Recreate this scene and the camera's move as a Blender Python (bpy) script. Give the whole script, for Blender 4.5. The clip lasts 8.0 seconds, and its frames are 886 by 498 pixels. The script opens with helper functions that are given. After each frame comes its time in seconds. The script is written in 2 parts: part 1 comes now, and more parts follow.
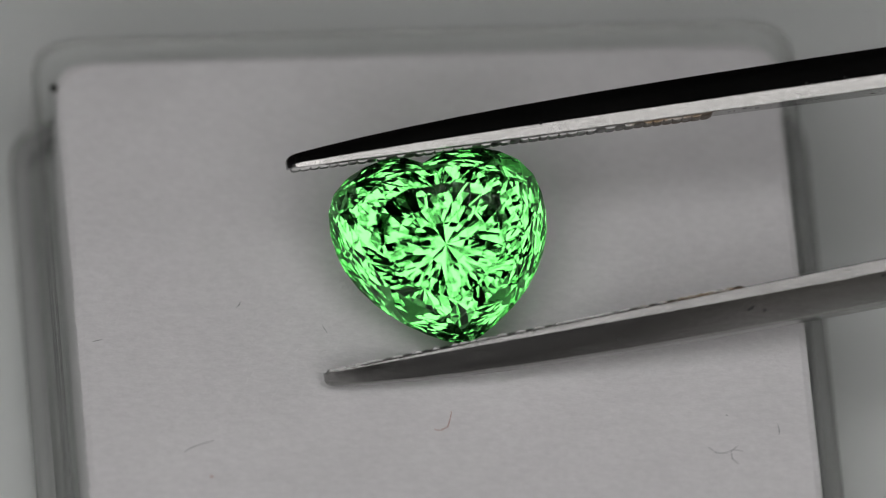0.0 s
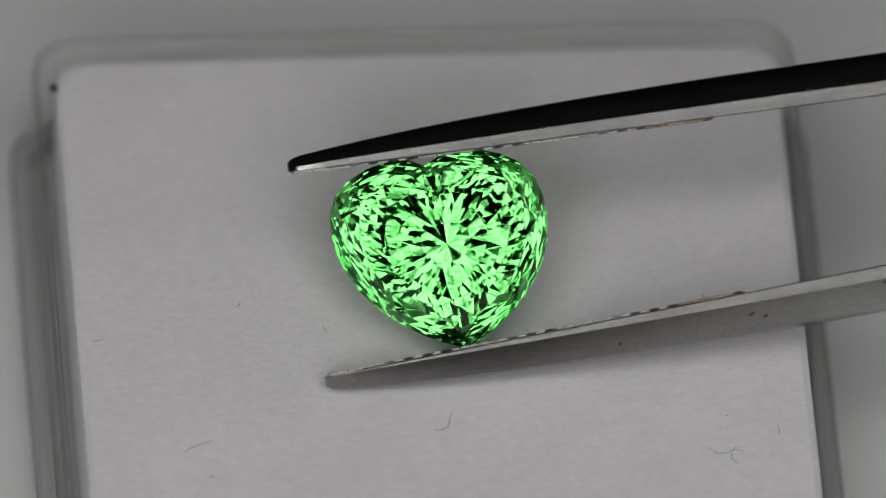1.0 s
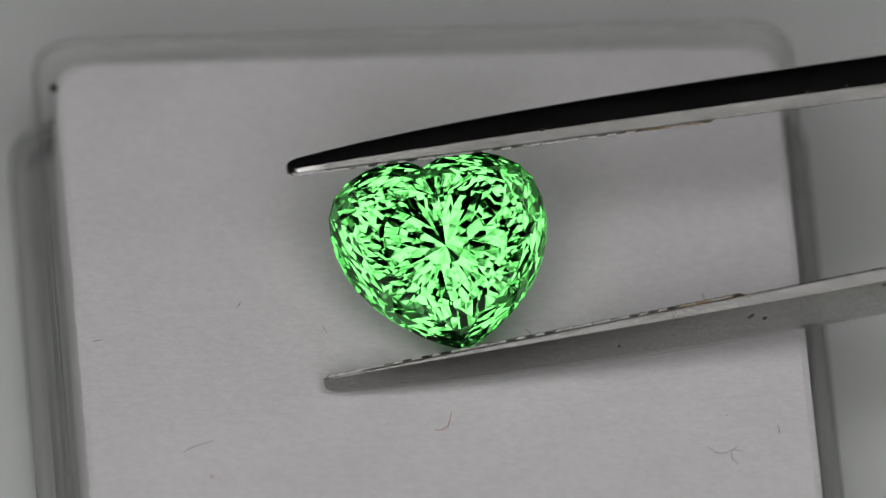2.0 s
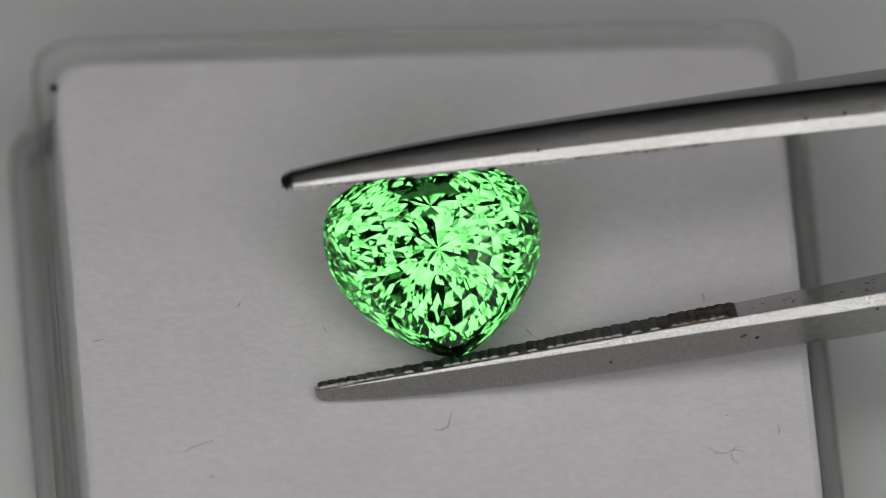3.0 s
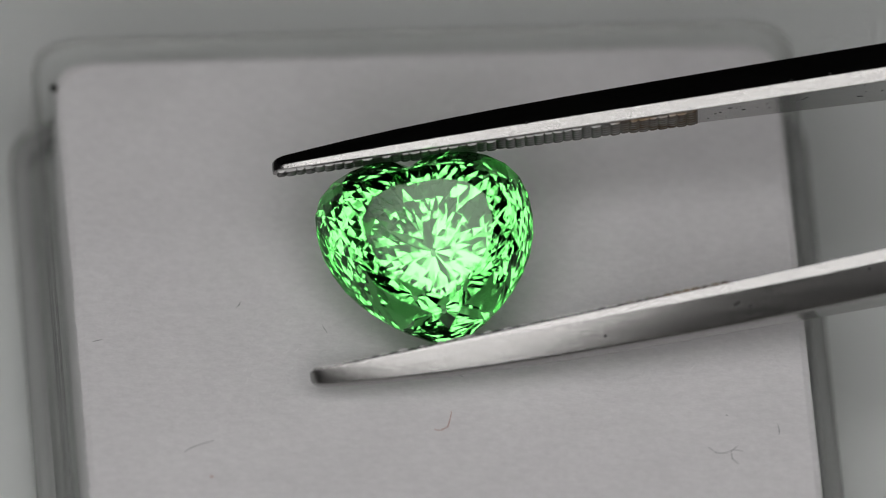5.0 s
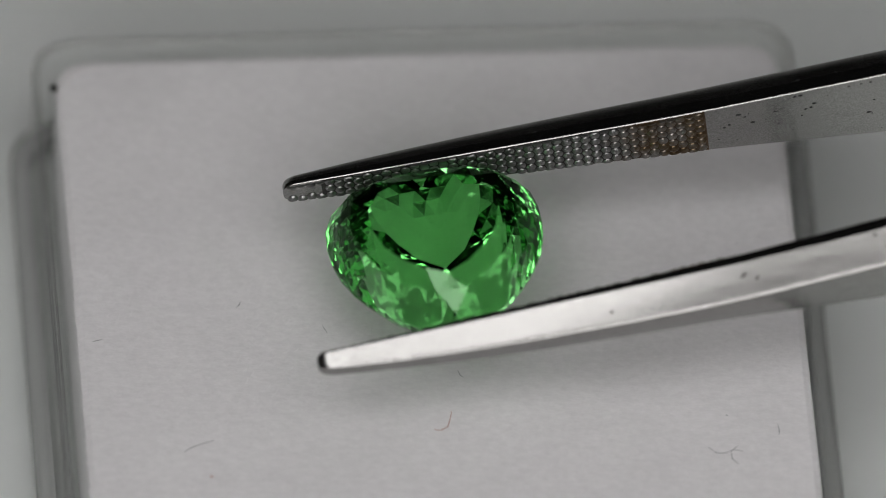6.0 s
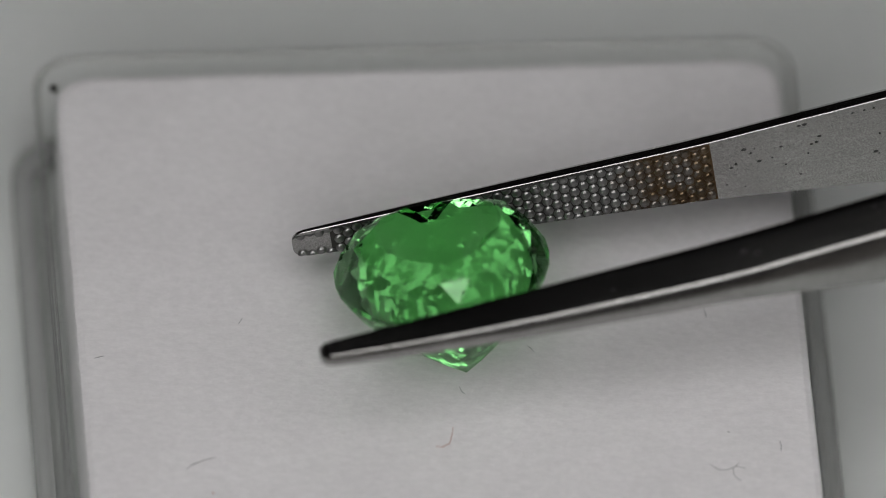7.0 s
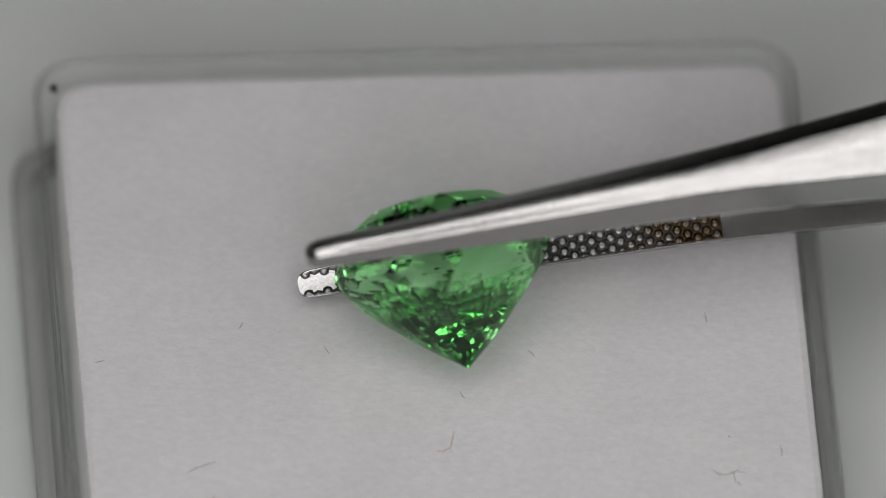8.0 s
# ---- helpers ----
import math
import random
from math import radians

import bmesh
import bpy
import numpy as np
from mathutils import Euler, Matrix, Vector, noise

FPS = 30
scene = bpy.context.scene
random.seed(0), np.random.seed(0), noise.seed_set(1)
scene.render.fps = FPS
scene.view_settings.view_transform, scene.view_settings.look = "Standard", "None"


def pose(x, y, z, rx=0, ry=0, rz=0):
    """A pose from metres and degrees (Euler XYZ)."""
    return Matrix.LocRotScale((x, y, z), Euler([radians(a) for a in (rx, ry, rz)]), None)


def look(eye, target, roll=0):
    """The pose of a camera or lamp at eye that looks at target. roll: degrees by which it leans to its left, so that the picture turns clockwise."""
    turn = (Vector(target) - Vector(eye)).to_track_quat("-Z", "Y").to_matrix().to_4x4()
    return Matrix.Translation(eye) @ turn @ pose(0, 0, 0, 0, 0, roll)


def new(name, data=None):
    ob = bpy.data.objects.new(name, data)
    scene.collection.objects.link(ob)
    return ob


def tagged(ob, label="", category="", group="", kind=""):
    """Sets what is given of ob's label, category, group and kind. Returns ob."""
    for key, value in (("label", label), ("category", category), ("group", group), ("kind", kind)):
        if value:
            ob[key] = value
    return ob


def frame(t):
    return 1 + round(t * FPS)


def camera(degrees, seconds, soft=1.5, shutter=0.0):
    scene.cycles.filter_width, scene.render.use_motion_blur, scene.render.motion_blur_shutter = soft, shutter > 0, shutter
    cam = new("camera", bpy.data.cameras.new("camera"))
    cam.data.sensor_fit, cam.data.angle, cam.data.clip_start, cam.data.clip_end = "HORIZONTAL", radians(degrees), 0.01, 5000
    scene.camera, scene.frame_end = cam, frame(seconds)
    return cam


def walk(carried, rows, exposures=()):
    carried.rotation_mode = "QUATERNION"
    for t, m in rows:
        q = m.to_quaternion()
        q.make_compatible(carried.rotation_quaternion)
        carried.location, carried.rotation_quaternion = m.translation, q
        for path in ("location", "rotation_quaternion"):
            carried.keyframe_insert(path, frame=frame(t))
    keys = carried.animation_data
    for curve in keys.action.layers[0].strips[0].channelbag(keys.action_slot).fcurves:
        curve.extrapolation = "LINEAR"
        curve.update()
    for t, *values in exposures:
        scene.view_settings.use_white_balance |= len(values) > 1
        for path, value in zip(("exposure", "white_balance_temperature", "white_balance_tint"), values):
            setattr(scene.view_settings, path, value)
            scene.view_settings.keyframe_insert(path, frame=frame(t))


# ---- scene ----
MM = 0.001
PAD_Z = 6.6           # height of the pad over the desk, mm
TILT = 40.0           # lean of the camera from straight down, degrees
ROLL = 2.5            # lean of the camera to its left, degrees
REACH = 600.0         # camera to pad, mm
DEGREES = 3.283       # the long macro lens
HALF = math.tan(radians(DEGREES / 2))

cam = camera(DEGREES, 8.0, soft=0.8)
EYE = (0, -REACH * MM * math.sin(radians(TILT)), (PAD_Z + REACH * math.cos(radians(TILT))) * MM)
VIEW = look(EYE, (0, 0, PAD_Z * MM), ROLL)
walk(cam, [(0.0, VIEW), (8.0, VIEW)], [(0.0, 0.21), (4.0, 0.22), (5.0, 0.30), (6.5, 0.47), (8.0, 0.50)])
cam.data.dof.use_dof = True
cam.data.dof.focus_distance = 0.5962
cam.data.dof.aperture_fstop = 30.0

# space of the ring light, the added fill panel and the held gem: its z axis leans 9 degrees from the line of sight
BENCH_REACH = 143.7
BENCH_EYE = (0, -BENCH_REACH * MM * math.sin(radians(9.0)), (PAD_Z + BENCH_REACH * math.cos(radians(9.0))) * MM)
BENCH = VIEW @ Matrix.Translation((0, 0, -(REACH - BENCH_REACH) * MM)) @ look(BENCH_EYE, (0, 0, PAD_Z * MM)).inverted()

# ---- light ----
world = bpy.data.worlds.new("room_air")
scene.world = world
world.use_nodes = True
world.node_tree.nodes["Background"].inputs[0].default_value = (0.8, 0.9, 1.0, 1)
world.node_tree.nodes["Background"].inputs[1].default_value = 0.05
RING_POWER = 2.75
PANEL_POWER = 3.0
RING_IN, RING_OUT = 0.024, 0.087


# ---- materials ----
def material(name):
    m = bpy.data.materials.new(name)
    m.use_nodes = True
    t = m.node_tree
    return m, t, t.nodes["Principled BSDF"]


def node(t, kind, **sets):
    n = t.nodes.new(kind)
    for k, v in sets.items():
        n.inputs[k.replace("_", " ")].default_value = v
    return n


def coords(t, scale):
    c = t.nodes.new("ShaderNodeTexCoord")
    m = t.nodes.new("ShaderNodeMapping")
    m.inputs["Scale"].default_value = (scale, scale, scale) if isinstance(scale, (int, float)) else scale
    t.links.new(c.outputs["Object"], m.inputs["Vector"])
    return m.outputs["Vector"]


def noise_tex(t, scale, detail=4.0, rough=0.55):
    n = node(t, "ShaderNodeTexNoise", Scale=1.0, Detail=detail, Roughness=rough)
    t.links.new(coords(t, scale), n.inputs["Vector"])
    return n


def ramp(t, source, stops):
    r = t.nodes.new("ShaderNodeValToRGB")
    e = r.color_ramp.elements
    e[0].position, e[0].color = stops[0][0], (*stops[0][1], 1)
    e[1].position, e[1].color = stops[-1][0], (*stops[-1][1], 1)
    for p, c in stops[1:-1]:
        s = e.new(p)
        s.color = (*c, 1)
    t.links.new(source, r.inputs["Fac"])
    return r.outputs["Color"]


def bump(t, bsdf, source, distance, strength=1.0):
    b = node(t, "ShaderNodeBump", Strength=strength, Distance=distance)
    t.links.new(source, b.inputs["Height"])
    t.links.new(b.outputs["Normal"], bsdf.inputs["Normal"])


def make_gem():
    m, t, p = material("green_gem")
    t.nodes.remove(p)
    g = node(t, "ShaderNodeBsdfGlass", Roughness=0.0, IOR=1.77)
    g.inputs["Color"].default_value = (0.65, 0.964, 0.655, 1)
    t.links.new(g.outputs[0], t.nodes["Material Output"].inputs["Surface"])
    return m


def make_acrylic(name, clear, rough, relief, haze):
    """Clear plastic sheet, drawn in long streaks and a little hazy."""
    m, t, p = material(name)
    t.nodes.remove(p)
    n = noise_tex(t, (1500.0, 160.0, 900.0), 3.0)
    c = t.nodes.new("ShaderNodeBsdfTransparent")
    stops = [(0.3, (clear * 0.975, clear * 0.98, clear * 0.975)), (0.7, (clear, clear * 1.003, clear))]
    t.links.new(ramp(t, n.outputs["Fac"], stops), c.inputs["Color"])
    g = node(t, "ShaderNodeBsdfGlossy", Roughness=rough)
    b = node(t, "ShaderNodeBump", Strength=1.0, Distance=relief)
    t.links.new(n.outputs["Fac"], b.inputs["Height"])
    t.links.new(b.outputs["Normal"], g.inputs["Normal"])
    f = t.nodes.new("ShaderNodeLayerWeight")
    gloss = ramp(t, f.outputs["Facing"], [(0.0, (0.02,) * 3), (0.6, (0.035,) * 3), (0.85, (0.1,) * 3), (1.0, (0.3,) * 3)])
    mix = t.nodes.new("ShaderNodeMixShader")
    t.links.new(gloss, mix.inputs[0])
    cloud = t.nodes.new("ShaderNodeMixShader")
    cloud.inputs[0].default_value = haze
    d = node(t, "ShaderNodeBsdfDiffuse", Color=(0.86, 0.87, 0.86, 1))
    t.links.new(c.outputs[0], cloud.inputs[1])
    t.links.new(d.outputs[0], cloud.inputs[2])
    t.links.new(cloud.outputs[0], mix.inputs[1])
    t.links.new(g.outputs[0], mix.inputs[2])
    t.links.new(mix.outputs[0], t.nodes["Material Output"].inputs["Surface"])
    return m


def make_bead():
    """Solid clear plastic of the rounded edges."""
    m, t, p = material("edge_acrylic")
    t.nodes.remove(p)
    g = node(t, "ShaderNodeBsdfGlass", IOR=1.45)
    g.inputs["Color"].default_value = (0.93, 0.94, 0.93, 1)
    n = noise_tex(t, (700.0, 200.0, 700.0))
    t.links.new(ramp(t, n.outputs["Fac"], [(0.4, (0.05,) * 3), (0.8, (0.25,) * 3)]), g.inputs["Roughness"])
    c = t.nodes.new("ShaderNodeBsdfTransparent")
    mix = t.nodes.new("ShaderNodeMixShader")
    mix.inputs[0].default_value = 0.3
    t.links.new(c.outputs[0], mix.inputs[1])
    t.links.new(g.outputs[0], mix.inputs[2])
    t.links.new(mix.outputs[0], t.nodes["Material Output"].inputs["Surface"])
    return m


def make_felt():
    m, t, p = material("white_felt")
    p.inputs["Roughness"].default_value = 0.95
    p.inputs["Sheen Weight"].default_value = 0.3
    n = noise_tex(t, 160.0, 6.0, 0.6)
    t.links.new(ramp(t, n.outputs["Fac"], [(0.3, (0.84, 0.825, 0.835)), (0.7, (0.91, 0.895, 0.905))]), p.inputs["Base Color"])
    f = noise_tex(t, (2600.0, 5200.0, 4000.0), 3.0, 0.7)
    grain = ramp(t, f.outputs["Fac"], [(0.3, (0.9, 0.9, 0.9)), (0.7, (1.0, 1.0, 1.0))])
    blend = t.nodes.new("ShaderNodeMixRGB")
    blend.blend_type = "MULTIPLY"
    blend.inputs["Fac"].default_value = 1.0
    t.links.new(p.inputs["Base Color"].links[0].from_socket, blend.inputs["Color1"])
    t.links.new(grain, blend.inputs["Color2"])
    t.links.new(blend.outputs["Color"], p.inputs["Base Color"])
    bump(t, p, f.outputs["Fac"], 0.00004, 0.3)
    return m


def make_steel(name, tint, low, high, grain):
    m, t, p = material(name)
    p.inputs["Metallic"].default_value = 1.0
    n = noise_tex(t, (120.0, 900.0, 900.0), 5.0)
    t.links.new(ramp(t, n.outputs["Fac"], [(0.3, tuple(c * 0.93 for c in tint)), (0.7, tint)]), p.inputs["Base Color"])
    s = noise_tex(t, 14000.0, 2.0, 0.7)
    blend = t.nodes.new("ShaderNodeMixRGB")
    blend.blend_type = "MULTIPLY"
    blend.inputs["Fac"].default_value = 1.0
    t.links.new(p.inputs["Base Color"].links[0].from_socket, blend.inputs["Color1"])
    t.links.new(ramp(t, s.outputs["Fac"], [(0.32, (0.62,) * 3), (0.68, (1.0,) * 3)]), blend.inputs["Color2"])
    t.links.new(blend.outputs["Color"], p.inputs["Base Color"])
    r = noise_tex(t, (250.0, 4500.0, 4500.0), 2.0)
    t.links.new(ramp(t, r.outputs["Fac"], [(0.25, (low,) * 3), (0.75, (high,) * 3)]), p.inputs["Roughness"])
    f = noise_tex(t, (grain * 0.1, grain, grain), 3.0, 0.6)
    bump(t, p, f.outputs["Fac"], 0.000004, 0.30)
    return m


def make_grip(name, clean, rust, dark, metal, rough):
    """Steel with brown stains that thicken towards the end of the grip."""
    m, t, p = material(name)
    p.inputs["Metallic"].default_value = metal
    p.inputs["Roughness"].default_value = rough
    c = t.nodes.new("ShaderNodeTexCoord")
    s = t.nodes.new("ShaderNodeSeparateXYZ")
    t.links.new(c.outputs["Object"], s.inputs[0])
    along = node(t, "ShaderNodeMapRange")
    along.inputs["From Min"].default_value, along.inputs["From Max"].default_value = 0.002, 0.0115
    t.links.new(s.outputs["X"], along.inputs["Value"])
    n = noise_tex(t, 800.0, 5.0, 0.7)
    mul = t.nodes.new("ShaderNodeMath")
    mul.operation = "MULTIPLY"
    t.links.new(along.outputs[0], mul.inputs[0])
    t.links.new(n.outputs["Fac"], mul.inputs[1])
    t.links.new(ramp(t, mul.outputs[0], [(0.27, clean), (0.45, rust), (0.62, dark)]), p.inputs["Base Color"])
    return m


def make_plain(name, a, b, rough, scale, relief=0.0):
    m, t, p = material(name)
    p.inputs["Roughness"].default_value = rough
    n = noise_tex(t, scale, 5.0)
    t.links.new(ramp(t, n.outputs["Fac"], [(0.3, a), (0.7, b)]), p.inputs["Base Color"])
    if relief:
        bump(t, p, n.outputs["Fac"], relief, 0.4)
    return m


def make_glow(name, power):
    m, t, p = material(name)
    p.inputs["Base Color"].default_value = (0.8, 0.8, 0.8, 1)
    p.inputs["Emission Color"].default_value = (1.0, 0.98, 0.975, 1)
    p.inputs["Emission Strength"].default_value = power
    return m


GEM, ACRYLIC, FELT, GRIP, GLOW = make_gem(), make_acrylic("clear_acrylic", 0.995, 0.12, 0.00003, 0.08), make_felt(), make_grip("knurled_steel", (0.25, 0.25, 0.245), (0.13, 0.095, 0.06), (0.05, 0.03, 0.016), 1.0, 0.36), make_glow("ring_diffuser", RING_POWER)
LEDGE = make_acrylic("hazy_acrylic", 0.985, 0.22, 0.00004, 0.35)
BEAD = make_bead()
PANEL = make_glow("fill_diffuser", PANEL_POWER)
STEEL = make_steel("satin_steel", (0.43, 0.425, 0.415), 0.19, 0.24, 16000.0)
DESK = make_plain("desk_laminate", (0.80, 0.83, 0.815), (0.86, 0.885, 0.87), 0.45, 60.0, 0.00002)
DARK_DESK = make_plain("unseen_dark_desk", (0.05, 0.035, 0.025), (0.08, 0.06, 0.045), 0.5, (8.0, 90.0, 90.0))
DARK_WALL = make_plain("dark_wall", (0.035, 0.033, 0.032), (0.05, 0.047, 0.045), 0.8, 12.0)
PALE_WALL = make_plain("pale_wall", (0.5, 0.5, 0.49), (0.58, 0.58, 0.56), 0.8, 12.0)
GROUND = make_grip("grip_ground_steel", (0.03, 0.028, 0.026), (0.07, 0.038, 0.012), (0.025, 0.011, 0.006), 0.3, 0.5)
LINT_DARK = make_plain("dark_lint", (0.22, 0.22, 0.23), (0.38, 0.38, 0.39), 0.9, 900.0)
LINT_RED = make_plain("reddish_lint", (0.45, 0.22, 0.18), (0.55, 0.3, 0.25), 0.9, 900.0)
BLACK = make_plain("black_plastic", (0.02, 0.02, 0.02), (0.035, 0.035, 0.035), 0.5, 300.0)


# ---- mesh tools ----
def mesh_object(name, bm, mat, smooth=False, sharp=0.7):
    bmesh.ops.recalc_face_normals(bm, faces=bm.faces)
    me = bpy.data.meshes.new(name)
    for f in bm.faces:
        f.smooth = smooth
    for e in bm.edges:
        e.smooth = len(e.link_faces) == 2 and e.calc_face_angle(0.0) < sharp
    bm.to_mesh(me)
    bm.free()
    me.materials.append(mat)
    return new(name, me)


def part(name, bm, mat, parent, label="", smooth=False, sharp=0.7):
    ob = mesh_object(name, bm, mat, smooth, sharp)
    ob.parent = parent
    return tagged(ob, label)


def loft(bm, rings, closed=False, caps=True):
    rows = [[bm.verts.new(p) for p in r] for r in rings]
    pairs = list(zip(rows, rows[1:])) + ([(rows[-1], rows[0])] if closed else [])
    for a, b in pairs:
        n = len(a)
        for i in range(n):
            bm.faces.new((a[i], a[(i + 1) % n], b[(i + 1) % n], b[i]))
    if caps and not closed:
        bm.faces.new(rows[0][::-1])
        bm.faces.new(rows[-1])
    return rows


def slab(bm, x0, x1, y0, y1, z0, z1):
    vs = [bm.verts.new((x, y, z)) for z in (z0, z1) for x, y in ((x0, y0), (x1, y0), (x1, y1), (x0, y1))]
    for f in ((3, 2, 1, 0), (4, 5, 6, 7), (0, 1, 5, 4), (1, 2, 6, 5), (2, 3, 7, 6), (3, 0, 4, 7)):
        bm.faces.new([vs[i] for i in f])


def sight(px, py):
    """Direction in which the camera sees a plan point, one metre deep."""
    return VIEW.to_3x3() @ Vector(((px - 784) / 784 * HALF, (441 - py) / 784 * HALF, -1))


def on_pad(px, py, lift=0.0):
    """Plan units to metres: the point of the level `lift` mm over the pad that the camera sees there."""
    way, eye = sight(px, py), Vector(EYE)
    return eye + way * (((PAD_Z + lift) * MM - eye.z) / way.z)


# plan of the pad, in plan units: top left, top right, bottom right, bottom left
PAD_PLAN = ((94, 108), (1372, 72), (1508, 1350), (201, 1390))


def rounded(offsets, radius, z, n=8, plan=PAD_PLAN):
    """The outline of the plan, moved out by an offset on each side (left, top, right, bottom; mm), at height z (mm)."""
    pts = [on_pad(x, y).xy / MM for x, y in plan]
    sides = ((3, 0, offsets[0]), (0, 1, offsets[1]), (1, 2, offsets[2]), (2, 3, offsets[3]))
    lines = []
    for a, b, o in sides:
        d = (pts[b] - pts[a]).normalized()
        lines.append((pts[a] + Vector((-d.y, d.x)) * o, d))
    out = []
    for i in range(4):
        (p, d), (q, e) = lines[i], lines[(i + 1) % 4]
        cross = d.x * e.y - d.y * e.x
        s = ((q - p).x * e.y - (q - p).y * e.x) / cross
        c = p + d * s
        a, b = c - d * radius, c + e * radius
        for k in range(n + 1):
            w = k / n
            u = a.lerp(c, w).lerp(c.lerp(b, w), w)
            out.append(Vector((u.x, u.y, z)) * MM)
    return out


# ---- setting ----
DESK_Z = -0.0008


def build_room():
    # dark desk added beyond the short mat, so low steel reflections stay dark
    bm = bmesh.new()
    slab(bm, -0.62, 0.62, -0.95, 0.5, -0.03, DESK_Z)
    tagged(mesh_object("added_desk", bm, DARK_DESK), "unseen dark brown desk top added to darken the steel's reflections", "desk", kind="structure")
    bm = bmesh.new()
    slab(bm, -0.13, 0.13, -0.06, 0.15, DESK_Z, 0.0)
    tagged(mesh_object("desk_mat", bm, DESK), "pale grey-green plastic mat under the gem box", "mat")
    # unseen booth added round the desk; its tones set what the steel reflects
    for name, mat, dims in (
        ("wall_north", DARK_WALL, (-0.62, 0.62, 0.5, 0.52, -0.03, 0.80)),
        ("wall_south", DARK_WALL, (-0.62, 0.62, -0.97, -0.95, -0.03, 0.80)),
        ("wall_east", DARK_WALL, (0.62, 0.64, -0.97, 0.52, -0.03, 0.80)),
        ("wall_west", PALE_WALL, (-0.64, -0.62, -0.97, 0.52, -0.03, 0.80)),
        ("ceiling", DARK_WALL, (-0.64, 0.64, -0.97, 0.52, 0.80, 0.82)),
    ):
        bm = bmesh.new()
        slab(bm, *dims)
        tagged(mesh_object(name, bm, mat), "plain unseen booth side added to shape the steel's reflections", name.split("_")[0], kind="structure")


def rod(bm, a, b, r, n=12):
    """A round rod from a to b."""
    d = (b - a).normalized()
    s = d.orthogonal().normalized()
    c = d.cross(s)
    loft(bm, [[p + (s * math.cos(2 * math.pi * k / n) + c * math.sin(2 * math.pi * k / n)) * r for k in range(n)] for p in (a, b)])


# fill panel added out of view to lighten the steel's reflections and mat
def build_fill_panel():
    root = tagged(new("fill_panel"), "unseen white strip panel added as fill light behind the camera", "lamp")
    root.matrix_basis = BENCH
    bm = bmesh.new()
    slab(bm, -0.19, 0.19, -0.478, -0.416, 0.5525, 0.5555)
    part("diffuser", bm, PANEL, root, "glowing white diffuser of the added fill")
    bm = bmesh.new()
    slab(bm, -0.196, 0.196, -0.484, -0.41, 0.5560, 0.5640)
    part("frame", bm, BLACK, root, "black plastic frame")
    back = BENCH.inverted()
    for x in (-0.17, 0.17):
        top = BENCH @ Vector((x, -0.447, 0.566))
        bm = bmesh.new()
        rod(bm, back @ top, back @ Vector((top.x, top.y, 0.008)), 0.005)
        part("pole", bm, BLACK, root)
        bm = bmesh.new()
        rod(bm, back @ Vector((top.x, top.y, DESK_Z)), back @ Vector((top.x, top.y, 0.008)), 0.045, 24)
        part("foot", bm, BLACK, root)


def build_ring_light():
    root = tagged(new("ring_light"), "ring light with a white diffuser above the box", "lamp")
    cz = BENCH_EYE[2] + 0.02
    root.matrix_basis = BENCH @ pose(BENCH_EYE[0], BENCH_EYE[1] - 0.003, 0)
    n = 64
    ring = lambda r, z: [Vector((r * math.cos(2 * math.pi * i / n), r * math.sin(2 * math.pi * i / n), cz + z)) for i in range(n)]
    for r0, r1, shift in ((RING_IN, RING_IN + 0.029, 0.0), (RING_OUT - 0.030, RING_OUT, 0.5)):
        for k in range(12):
            a0 = (k + shift) * math.pi / 6
            arc = [a0 + 0.74 * math.pi / 6 * u / 5 for u in range(6)]
            outline = [(r0, a) for a in arc] + [(r1, a) for a in arc[::-1]]
            bm = bmesh.new()
            loft(bm, [[Vector((r * math.cos(a), r * math.sin(a), cz + z)) for r, a in outline] for z in (0.0, 0.002)])
            part("led_segment", bm, GLOW, root, "glowing white lamp segment")
    bm = bmesh.new()
    loft(bm, [ring(RING_IN - 0.0025, 0.0), ring(RING_IN - 0.0005, 0.0), ring(RING_IN - 0.0005, 0.003), ring(RING_OUT + 0.0005, 0.003),
              ring(RING_OUT + 0.0005, 0.0), ring(RING_OUT + 0.005, 0.0), ring(RING_OUT + 0.005, 0.012), ring(RING_IN - 0.0025, 0.012)], closed=True)
    part("housing", bm, BLACK, root, "black plastic housing")
    back = root.matrix_basis.inverted()
    west = root.matrix_basis @ Vector((-RING_OUT - 0.002, 0, cz + 0.006))
    post = Vector((west.x - 0.07, west.y, DESK_Z))
    bm = bmesh.new()
    rod(bm, back @ (post + Vector((0, 0, 0.012))), back @ Vector((post.x, post.y, west.z + 0.03)), 0.006)
    part("pole", bm, BLACK, root)
    bm = bmesh.new()
    rod(bm, back @ post, back @ (post + Vector((0, 0, 0.012))), 0.05, 32)
    part("foot", bm, BLACK, root)
    bm = bmesh.new()
    rod(bm, back @ west, back @ Vector((post.x, post.y, west.z)), 0.005)
    part("boom", bm, BLACK, root)


# ---- box and pad ----
RIM = 0.4    # rim over the pad, mm


INNER = (0.62, 0.45, 0.16, 0.3)      # gap between pad and wall, mm: left, top, right, bottom
OUTER = (0.92, 0.76, 0.60, 0.65)     # outside of the wall
FLANGE = 1.35                        # height of the step round the box, mm


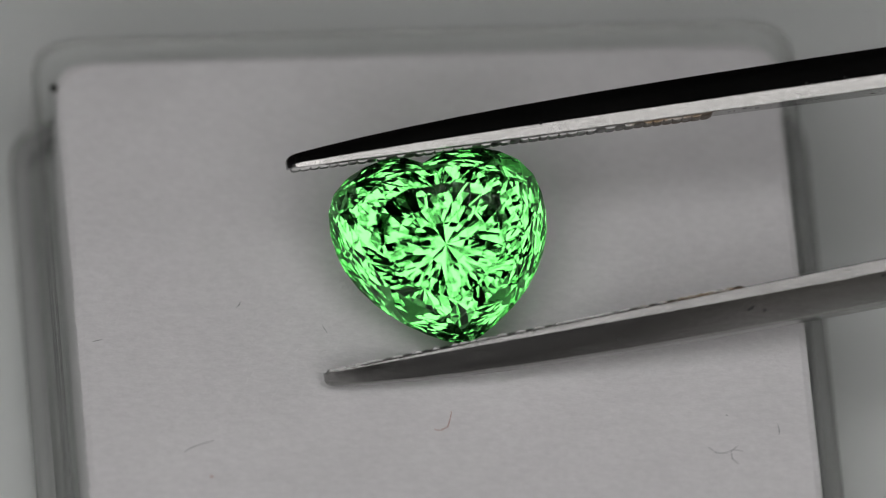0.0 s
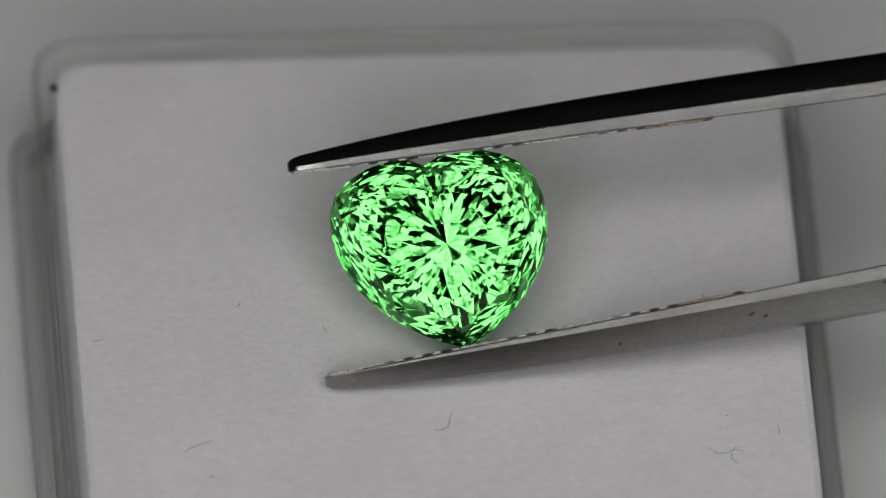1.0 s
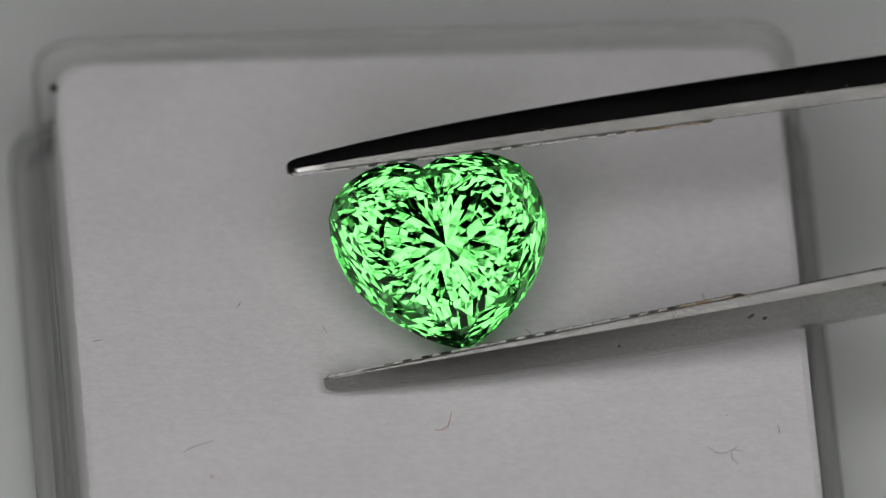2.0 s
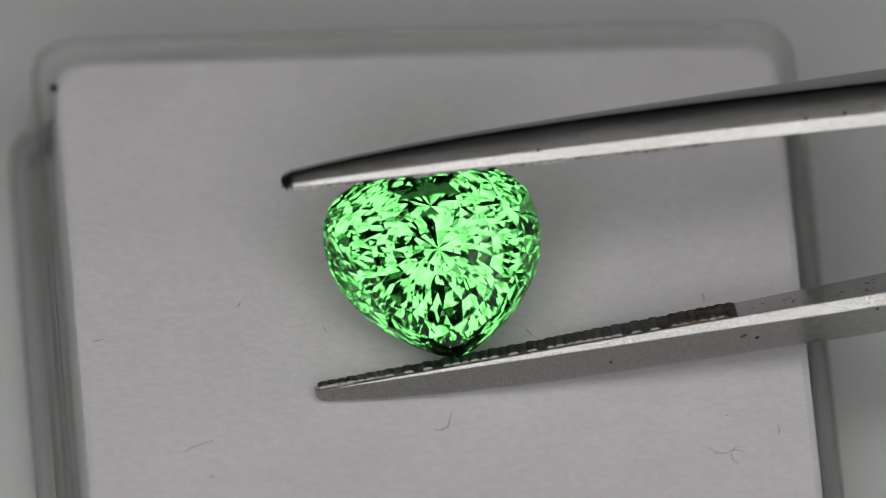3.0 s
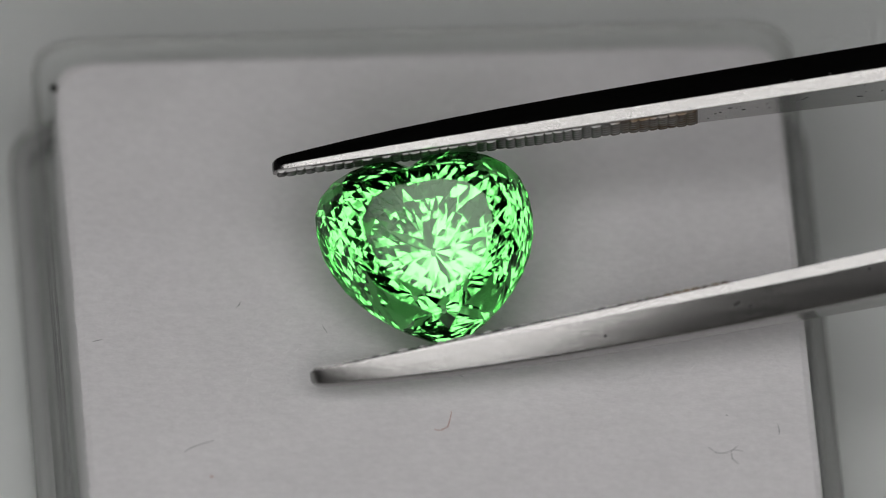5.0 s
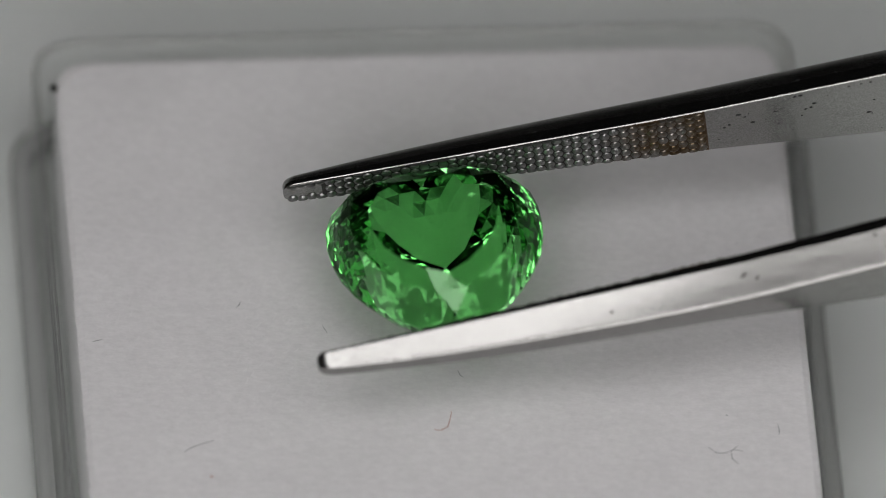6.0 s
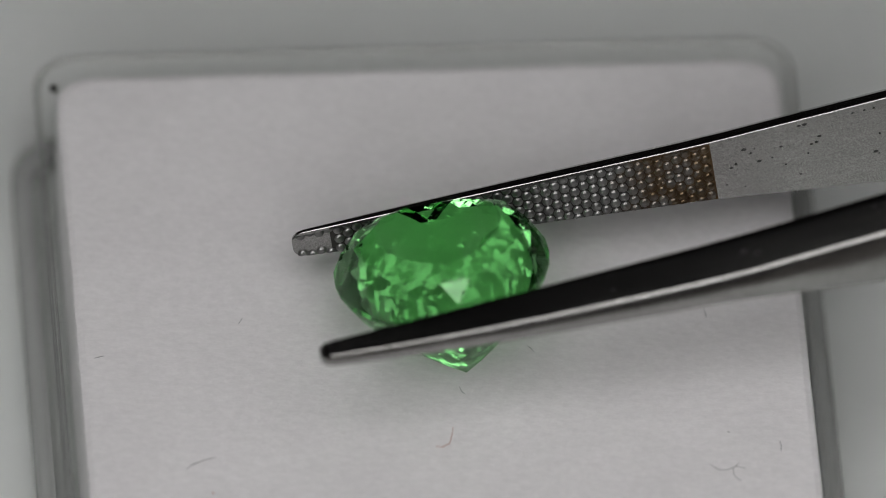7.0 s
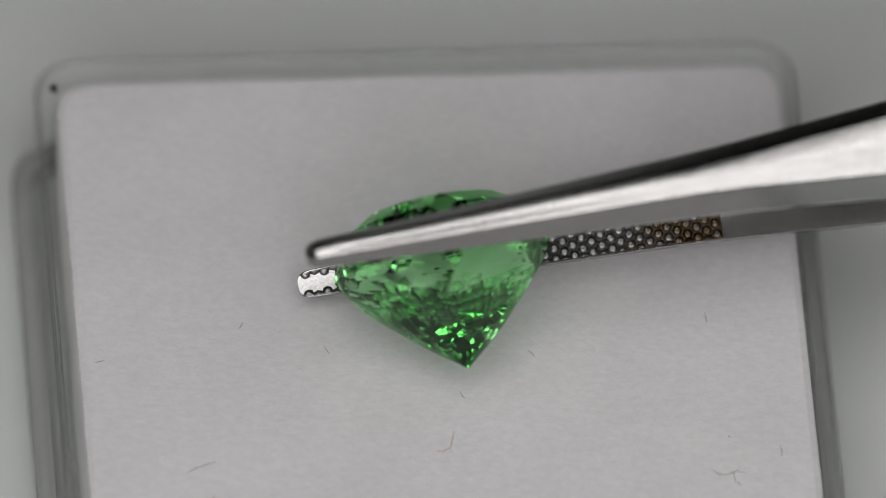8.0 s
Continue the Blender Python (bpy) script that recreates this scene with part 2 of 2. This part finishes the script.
def build_box():
    root = tagged(new("gem_box"), "open clear acrylic gem box with rounded corners and a stepped base", "box")
    grow = lambda o, by: tuple(v + by for v in o)
    zt = PAD_Z + RIM
    bm = bmesh.new()
    prof = [
        (INNER, 1.75, 0.6), (INNER, 1.75, zt - 0.12), (grow(INNER, 0.06), 1.8, zt - 0.03), (grow(INNER, 0.12), 1.85, zt),
        (grow(OUTER, -0.12), 2.0, zt), (grow(OUTER, -0.04), 2.1, zt - 0.04), (OUTER, 2.15, zt - 0.16), (OUTER, 2.15, 0.6)]
    loft(bm, [rounded(f, r, z, 12) for f, r, z in prof], closed=True)
    part("wall", bm, ACRYLIC, root, smooth=True)
    # the step on which the lid sits
    bm = bmesh.new()
    prof = [
        (grow(OUTER, 0.03), 2.2, 0.6), (grow(OUTER, 0.03), 2.2, FLANGE), (grow(OUTER, 0.58), 2.65, FLANGE), (grow(OUTER, 0.70), 2.75, FLANGE - 0.06),
        (grow(OUTER, 0.77), 2.8, FLANGE - 0.22), (grow(OUTER, 0.77), 2.8, 0.6)]
    loft(bm, [rounded(f, r, z, 12) for f, r, z in prof], closed=True)
    part("step", bm, LEDGE, root, "hazy stepped lower wall", smooth=True)
    # rounded lips: on the wall's rim, inside the rim, and round the step
    for name, at, z, r, radius in (("lip", grow(OUTER, -0.07), zt + 0.01, 0.085, 2.05), ("inner_lip", grow(INNER, 0.05), zt - 0.02, 0.05, 1.8),
                                   ("step_lip", grow(OUTER, 0.68), FLANGE - 0.02, 0.13, 2.75), ("step_groove", grow(OUTER, 0.2), FLANGE + 0.03, 0.05, 2.35)):
        bm = bmesh.new()
        loft(bm, [rounded(grow(at, r * math.cos(k * math.pi / 4)), radius, z + r * math.sin(k * math.pi / 4), 12) for k in range(8)], closed=True)
        part(name, bm, BEAD, root, "rounded clear edge", smooth=True, sharp=1.2)
    bm = bmesh.new()
    loft(bm, [rounded(grow(OUTER, 0.77), 2.8, 0.02), rounded(grow(OUTER, 0.77), 2.8, 0.58)])
    part("base", bm, ACRYLIC, root)
    return root


def build_pad():
    bm = bmesh.new()
    rings = [rounded((0, 0, 0, 0), 1.5, z) for z in (0.7, PAD_Z - 0.35)] + [rounded((-0.06,) * 4, 1.5, PAD_Z - 0.12), rounded((-0.3,) * 4, 1.5, PAD_Z)]
    loft(bm, rings)
    pad = tagged(mesh_object("felt_pad", bm, FELT), "white fuzzy felt pad filling the clear box", "pad")
    rng = random.Random(7)
    edge = rounded((-0.1,) * 4, 1.5, PAD_Z - 0.1, 60)
    vs, fs = [], []
    def hair(p, out):
        length, a = rng.uniform(0.08, 0.3), rng.uniform(0, 6.283)
        d = (Vector((math.cos(a), math.sin(a), rng.uniform(0.15, 0.9))) + out).normalized() * length * MM
        s = Vector((-d.y, d.x, 0)).normalized() * rng.uniform(0.004, 0.008) * MM
        k = len(vs)
        bend = Vector((rng.uniform(-1, 1), rng.uniform(-1, 1), 0)) * 0.05 * MM
        vs.extend((p - s, p + s, p + d * 0.5 + bend + s * 0.7, p + d * 0.5 + bend - s * 0.7, p + d))
        fs.extend(((k, k + 1, k + 2, k + 3), (k + 3, k + 2, k + 4)))
    corner = [on_pad(x, y, -0.01) for x, y in PAD_PLAN]
    for _ in range(30000):
        u, v = rng.uniform(0.02, 0.98), rng.uniform(0.02, 0.66)
        if v < 0.05 and min(u, 1 - u) < 0.05:
            continue
        hair(corner[0].lerp(corner[1], u).lerp(corner[3].lerp(corner[2], u), v), Vector((0, 0, 0)))
    for i, p in enumerate(edge):
        q = edge[(i + 1) % len(edge)]
        span = (q - p).length / MM
        for _ in range(max(1, int(span * 26))):
            o = (q - p).normalized()
            hair(p.lerp(q, rng.random()), Vector((-o.y, o.x, 0.2)) * 0.35)
    me = bpy.data.meshes.new("fuzz")
    me.from_pydata(vs, [], fs)
    me.materials.append(FELT)
    fuzz = new("fuzz", me)
    fuzz.parent = pad
    tagged(fuzz, "short white felt fibres", kind="stuff")
    return pad


# ---- gem ----
U = 0.0220  # plan unit at the gem's height, mm


def heart(n, notch=21):
    """Outline of the heart, n points evenly round it from the tip, in mm; x along the tweezers, y towards the notch."""
    half = []
    for i in range(401):
        w = i / 400
        if w < 0.6:
            y = -180 + 225 * (w / 0.6) ** 1.3
            x = 189 * max(0.0, 1 - ((45 - y) / 225) ** 2.1) ** 0.8
        else:
            a = (w - 0.6) / 0.4 * math.pi / 2
            x, y = 189 * math.cos(a) ** (2 / 2.6), 45 + 122 * math.sin(a) ** (2 / 2.6)
            y -= notch * math.exp(-((x / 26) ** 2))
        half.append((x, y))
    full = half + [(-x, y) for x, y in half[-2:0:-1]]
    full = [Vector((x + 7 - 0.055 * y, y)) * U for x, y in full]
    full.append(full[0])
    run = [0.0]
    for a, b in zip(full, full[1:]):
        run.append(run[-1] + (b - a).length)
    out, k = [], 0
    for i in range(n):
        want = run[-1] * i / n
        while run[k + 1] < want:
            k += 1
        w = (want - run[k]) / max(run[k + 1] - run[k], 1e-9)
        out.append(full[k].lerp(full[k + 1], w))
    return out


def build_gem():
    n = 32
    g, plain = heart(n * 2), heart(n * 2, 4)
    mid = Vector((0.3, 0.1))
    rng = random.Random(11)

    def ring(scale, z, half, step, loose=0.012):
        """A ring of facet corners, cut by hand: not quite even."""
        pts = []
        for k in range(0, n * 2, step * 2):
            p = (g if scale > 0.8 else plain)[(k + (step if half else 0)) % (n * 2)]
            q = mid + (p - mid) * scale * (1 + rng.uniform(-loose, loose))
            pts.append((q.x * MM, q.y * MM, (z + rng.uniform(-loose, loose) * 2) * MM))
        return pts

    bm = bmesh.new()
    verts = lambda pts: [bm.verts.new(p) for p in pts]
    turn = lambda a: a[1:] + a[:1]

    def zig(a, b):
        """Triangles between two rings of one count, the second turned on by half a step."""
        m = len(a)
        for i in range(m):
            bm.faces.new((a[i], a[(i + 1) % m], b[i]))
            bm.faces.new((b[i], a[(i + 1) % m], b[(i + 1) % m]))

    def halve(a, b):
        """Triangles from a ring of 2m points to one of m points that stand over every second one."""
        m = len(b)
        for i in range(m):
            bm.faces.new((a[2 * i], a[2 * i + 1], b[i]))
            bm.faces.new((a[2 * i + 1], b[(i + 1) % m], b[i]))
            bm.faces.new((a[2 * i + 1], a[(2 * i + 2) % (2 * m)], b[(i + 1) % m]))

    upper = verts(ring(1.0, -0.30, False, 1, 0.0))
    lower = verts(ring(1.0, -0.50, False, 1, 0.0))
    for i in range(n):
        bm.faces.new((upper[i], lower[i], lower[(i + 1) % n], upper[(i + 1) % n]))
    groups = [("girdle", set(bm.faces))]
    # crown
    c1 = verts(ring(0.90, 0.60, False, 2))
    halve(upper, c1)
    c2 = verts(ring(0.775, 1.27, True, 2))
    zig(c1, c2)
    table = verts([(x, y, 1.72 * MM) for x, y, z in ring(0.60, 1.72, False, 2)])
    zig(c2, turn(table))
    groups.append(("crown", set(bm.faces) - groups[0][1]))
    groups.append(("table_facet", {bm.faces.new(table)}))
    # pavilion
    p1 = verts(ring(0.95, -0.93, True, 1))
    zig(lower, p1)
    p2 = verts(ring(0.88, -1.36, False, 1))
    zig(p1, turn(p2))
    p3 = verts(ring(0.79, -1.82, True, 1))
    zig(p2, p3)
    p4 = verts(ring(0.68, -2.32, False, 1))
    zig(p3, turn(p4))
    p5 = verts(ring(0.535, -2.92, True, 1, 0.018))
    zig(p4, p5)
    p6 = verts(ring(0.40, -3.43, False, 1, 0.018))
    zig(p5, turn(p6))
    b = verts(ring(0.23, -4.06, False, 2, 0.018))
    halve(p6, b)
    tip = bm.verts.new((mid.x * MM, mid.y * MM, -4.84 * MM))
    for i in range(len(b)):
        bm.faces.new((b[i], b[(i + 1) % len(b)], tip))
    groups.append(("pavilion", set(bm.faces) - groups[0][1] - groups[1][1] - groups[2][1]))
    bmesh.ops.recalc_face_normals(bm, faces=bm.faces)
    root = tagged(new("heart_gem"), "bright green heart-shaped faceted gemstone held in the tweezers", "gemstone")
    for name, faces in groups:
        vs, index, fs = [], {}, []
        for f in bm.faces:
            if f in faces:
                for v in f.verts:
                    if v not in index:
                        index[v] = len(vs)
                        vs.append(tuple(v.co))
                fs.append([index[v] for v in f.verts])
        me = bpy.data.meshes.new(name)
        me.from_pydata(vs, [], fs)
        me.materials.append(GEM)
        new(name, me).parent = root
    bm.free()
    return root


# ---- tweezers ----
# along the arm (mm from the gem's middle): inner face, width, thickness
TIP, TIP_LOW = -5.34, -5.22


GRIP_LONG = 16.5


def arm_section(x, up):
    """Inner face's distance from the middle, width and thickness of an arm, mm, at x."""
    d = x - (TIP if up else TIP_LOW)
    inner = (3.77 - 0.033 * d + 0.00008 * d * d) if up else (4.17 - 0.0362 * d)
    inner = max(inner, 0.35)
    width = 1.05 + 0.093 * min(d, 16) + 0.17 * max(0, min(d, 38) - 16)
    if d > 100:
        width = 6.28 - 0.03 * (d - 100)
    thick = 0.56 + (1.22 if up else 1.36) * (1 - math.exp(-d / 8.5))
    if d < 0.5:
        k = math.sqrt(max(0.0, 1 - (1 - d / 0.5) ** 2))
        width *= 0.35 + 0.65 * k
        thick *= 0.55 + 0.45 * k
    return inner, width, thick


def side_height(x, up):
    """Height of an arm's upright side below its sloping facet, mm, at x."""
    i, w, t = arm_section(x, up)
    return 0.32 * t if up else t * min(0.28, 0.09 + 0.0095 * (x - TIP_LOW))


def build_arm(root, up):
    sign = 1 if up else -1
    start = TIP if up else TIP_LOW
    xs = [start + v for v in (0, 0.04, 0.12, 0.25, 0.5, 1.5, 3, 5, 7, 9, 12, 15, 17, 20, 24, 29, 36, 39, 45, 55, 70, 85, 100, 118)]
    rings = []
    for x in xs:
        i, w, t = arm_section(x, up)
        h = w / 2
        sec = [(0.02, -h + 0.03), (0.05, -h)]
        rise = side_height(x, up)
        drop = 0.94 * t - rise                          # height of the sloping facet
        run = min(0.54 * h, drop * 0.56) if up else min(0.56 * h, drop * 0.60)             # and its width
        round_back = ((0.0, 0.0), (0.45, 0.43), (0.86, 0.86), (0.96, 1.0), (1.02, 1.14))
        flat_back = ((0.0, 0.0), (0.08, 0.08), (0.90, 0.90), (0.97, 0.985), (1.0, 1.06))
        for u, v in round_back if up else flat_back:
            sec.append((rise + drop * u, -(h - run * v)))
        sec.append((rise + drop * 1.06, -max(0.05 * h, (h - run) * 0.35)))
        sec = sec + [(a, -b) for a, b in sec[::-1]]
        rings.append([Vector((x, sign * (i + a), b)) * MM for a, b in sec])
    bm = bmesh.new()
    loft(bm, rings)
    arm = part("arm", bm, STEEL, root, smooth=True, sharp=0.36)
    # studs of the grip
    bm = bmesh.new()
    pitch, row = 0.74, 0
    x = start + 0.35
    while x < start + GRIP_LONG - 0.1:
        i, w, t = arm_section(x, up)
        lanes = 0.42
        count = int((w / 2 - 0.05) / lanes) + 1
        for k in range(-count, count + 1):
            z = k * lanes + (lanes / 2 if row % 2 else 0)
            if abs(z) > w / 2 + 0.08:
                continue
            if x < start + 1.5 and abs(z) < 0.24:
                continue
            z = max(-w / 2 + 0.05, min(w / 2 - 0.05, z))
            edge = w / 2 - 0.08
            y0 = i + 0.02
            rings = []
            for r, up_by in ((0.22, 0.0), (0.185, 0.06), (0.135, 0.095), (0.06, 0.104)):
                rings.append([Vector((x + r * math.cos(k2 * math.pi / 4), sign * (y0 - up_by), max(-edge, min(edge, z + r * math.sin(k2 * math.pi / 4))))) * MM for k2 in range(8)])
            loft(bm, rings)
        x += pitch / 2
        row += 1
    # ground between the studs: near black, with brown stains further along
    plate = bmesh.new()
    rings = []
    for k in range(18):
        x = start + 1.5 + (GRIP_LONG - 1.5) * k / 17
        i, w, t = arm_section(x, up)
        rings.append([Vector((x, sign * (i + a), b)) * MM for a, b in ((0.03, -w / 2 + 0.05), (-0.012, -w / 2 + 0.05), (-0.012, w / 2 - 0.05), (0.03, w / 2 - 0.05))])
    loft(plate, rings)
    part("grip_face", plate, GROUND, arm, "dark brown-stained ground between the studs")
    spots = ((14.9, 0.06, 1.2), (16.4, 0.1, 0.7), (4.6, 0.03, 1.0)) if up else ((11.4, 0.35, 2.2), (11.9, 0.5, 1.2), (6.2, 0.6, 0.8), (16.6, 0.12, 0.9))
    for x, share, long in spots:
        build_pit(arm, x, up, share, long)
    # pits scattered on the plain inside beyond the grip
    rng = random.Random(5 if up else 6)
    for _ in range(34):
        x = start + GRIP_LONG + 0.4 + abs(rng.gauss(0, 5.0))
        i, w, t = arm_section(x, up)
        r = rng.uniform(0.03, 0.075) * MM
        pit = bmesh.new()
        bmesh.ops.create_icosphere(pit, subdivisions=1, radius=r)
        at = Matrix.Translation(Vector((x, sign * (i + 0.018), w * max(-0.42, min(0.42, rng.gauss(0.12, 0.2))))) * MM)
        bmesh.ops.transform(pit, matrix=at @ Matrix.Diagonal((rng.uniform(0.8, 1.8), 0.25, 1, 1)), verts=pit.verts)
        part("pit", pit, BLACK, arm, "small dark pit in the steel")
    tagged(part("knurled_grip", bm, GRIP, arm, "knurled grip studs with brown stains", True), kind="stuff")


def build_pit(arm, x, up, share, long):
    """A small dark pit on the sloping facet of an arm; share: how far down the facet."""
    i, w, t = arm_section(x, up)
    rise = side_height(x, up)
    h, drop = w / 2, 0.94 * t - rise
    run = min(0.54 * h, drop * 0.56) if up else min(0.56 * h, drop * 0.60)
    y, z = i + rise + drop * share, h - run * share * 0.97
    bm = bmesh.new()
    bmesh.ops.create_icosphere(bm, subdivisions=1, radius=0.00009)
    slope = math.atan2(run, drop)
    sign = 1 if up else -1
    turn = Matrix.Translation(Vector((x, sign * y, z)) * MM) @ Matrix.Rotation(-sign * slope, 4, "X") @ Matrix.Rotation(0.5, 4, "Z")
    bmesh.ops.transform(bm, matrix=turn @ Matrix.Diagonal((long, 0.8, 0.2, 1)), verts=bm.verts)
    part("pit", bm, BLACK, arm, "small dark pit in the steel")


def build_tweezers():
    root = tagged(new("tweezers"), "steel gem tweezers with knurled tips gripping the gem", "tweezers")
    build_arm(root, True)
    build_arm(root, False)
    bm = bmesh.new()
    slab(bm, 0.100, 0.1128, -0.00034, 0.00034, -0.0033, 0.0033)
    part("joint", bm, STEEL, root)
    return root


# ---- lint ----
def build_lint(path, r, mat, label, lift=0.02):
    """A thin bent fibre through plan points, lying on the pad."""
    cu = [on_pad(x, y, lift + r) for x, y in path]
    bm = bmesh.new()
    rings = []
    for i, p in enumerate(cu):
        d = (cu[min(i + 1, len(cu) - 1)] - cu[max(i - 1, 0)]).normalized()
        s = Vector((-d.y, d.x, 0))
        rr = r * (0.5 if i in (0, len(cu) - 1) else 1.0)
        rings.append([p + (s * math.cos(a) + Vector((0, 0, 1)) * math.sin(a)) * rr * MM for a in (0, 1.257, 2.513, 3.77, 5.027)])
    loft(bm, rings)
    return tagged(mesh_object("lint_fibre", bm, mat, True), label, "lint", group="lint on the pad")


build_room()
build_fill_panel()
build_ring_light()
BOX = build_box()
PAD = build_pad()
gem = build_gem()
tweezers = build_tweezers()
LINT = [
    build_lint([(327, 800), (340, 792), (356, 786), (378, 780)], 0.016, LINT_DARK, "thin curved grey lint fibre on the felt"),
    build_lint([(768, 760), (780, 762), (793, 755), (797, 740), (799, 727)], 0.015, LINT_RED, "thin curled reddish lint fibre on the felt"),
    build_lint([(1254, 792), (1268, 802), (1284, 802), (1298, 796), (1316, 799)], 0.014, LINT_DARK, "thin tangled grey lint fibre on the felt"),
    build_lint([(1306, 789), (1294, 799), (1296, 812), (1308, 822)], 0.014, LINT_DARK, "thin tangled grey lint fibre on the felt"),
    build_lint([(164, 605), (172, 603), (181, 601)], 0.016, LINT_DARK, "short dark lint fibre on the felt"),
    build_lint([(570, 576), (574, 582), (579, 590)], 0.014, LINT_DARK, "short dark lint fibre on the felt"),
    build_lint([(1376, 750), (1379, 760), (1379, 770)], 0.014, LINT_DARK, "short dark lint fibre on the felt"),
    build_lint([(810, 655), (814, 664), (820, 668)], 0.014, LINT_DARK, "short dark lint fibre on the felt"),
    build_lint([(930, 583), (936, 587), (942, 594)], 0.014, LINT_DARK, "short dark lint fibre on the felt"),
    build_lint([(1242, 517), (1245, 526), (1246, 533)], 0.014, LINT_DARK, "short dark lint fibre on the felt"),
    build_lint([(373, 842), (375, 844), (377, 844)], 0.03, LINT_RED, "tiny reddish lint speck on the felt"),
    build_lint([(1284, 734), (1286, 735), (1288, 736)], 0.016, LINT_DARK, "tiny dark lint speck on the felt"),
    build_lint([(100, 552), (102, 546), (105, 541)], 0.02, LINT_DARK, "short dark lint fibre on the box rim", RIM + 0.08),
    build_lint([(418, 545), (423, 540), (426, 534)], 0.014, LINT_DARK, "short dark lint fibre on the felt"),
]
bm = bmesh.new()
bmesh.ops.create_uvsphere(bm, u_segments=16, v_segments=8, radius=0.00018)
speck = tagged(mesh_object("speck", bm, BLACK, True), "tiny dark brown speck beside the pad", "speck")
speck.matrix_basis = pose(*on_pad(95, 157, 0.1))

# seconds, gem's middle in plan units, turn in the plane, roll about the arms, pitch, nearness (mm)
HOLD = [
    (0, 777.6, 433.3, 9.4, -5.5, 0.2, 4.9),
    (0.5, 773.6, 443.3, 9.5, -8.9, 0.2, 5.0),
    (1.0, 779.8, 438.6, 9.3, -8.9, 0.2, 5.0),
    (1.5, 781.7, 434.3, 9.5, -5.6, 0.1, 4.9),
    (3.0, 766.4, 464.5, 8.5, -20.3, 0.4, 6.1),
    (3.5, 764.0, 464.6, 8.6, -18.8, 0.7, 6.0),
    (4.0, 750.0, 459.5, 9.6, -9.1, 0.2, 5.2),
    (4.5, 752.3, 452.0, 9.7, -5.6, 0.2, 5.1),
    (5.0, 753.5, 435.7, 9.5, 2.0, 0.5, 5.25),
    (5.2, 752.0, 431.4, 9.6, 6.2, 0.6, 5.4),
    (6.3, 773.2, 446.6, 10.4, 32.2, 0.7, 6.3),
    (6.5, 772.7, 448.3, 10.7, 36.0, 0.7, 6.3),
    (7.0, 779.8, 480.8, 11.2, 48.6, 0.3, 6.6),
    (7.5, 778.5, 496.1, 11.5, 67.5, -0.9, 6.46),
    (7.7, 776.4, 467.8, 11.4, 76.6, -1.5, 6.6),
    (8.0, 773.5, 437.3, 10.9, 88.8, -1.6, 6.6),
]
# seconds, slide of the box in plan units
SLIDE = [(0.0, 0, 0), (5.0, 0, 0), (6.6, 0, 0), (6.7, 1, -7), (6.8, 2, -20), (6.9, 2, -28), (7.0, 3, -29), (7.1, 3, -36), (7.5, 4, -38), (8.0, 4, -37)]


def held(px, py, turn, roll, pitch, near):
    """Pose of the gem and tweezers over a plan point, `near` mm closer to the camera than the middle of the pad."""
    p = Vector(EYE) + sight(px, py) * (REACH - near) * MM
    return Matrix.Translation(p) @ BENCH.to_3x3().to_4x4() @ pose(0, 0, 0, 0, 0, turn) @ pose(0, 0, 0, 0, -pitch, 0) @ pose(0, 0, 0, -roll, 0, 0)


def slid(x, y):
    """Slide of the box on the desk."""
    d = on_pad(784 + x, 441 - y) - on_pad(784, 441)
    return pose(d.x, d.y, 0)


def motions():
    rows = [(t, held(*v)) for t, *v in HOLD]
    walk(tweezers, rows)
    walk(gem, rows)
    for ob in [BOX, PAD, *LINT]:
        walk(ob, [(t, slid(x, y)) for t, x, y in SLIDE])


motions()
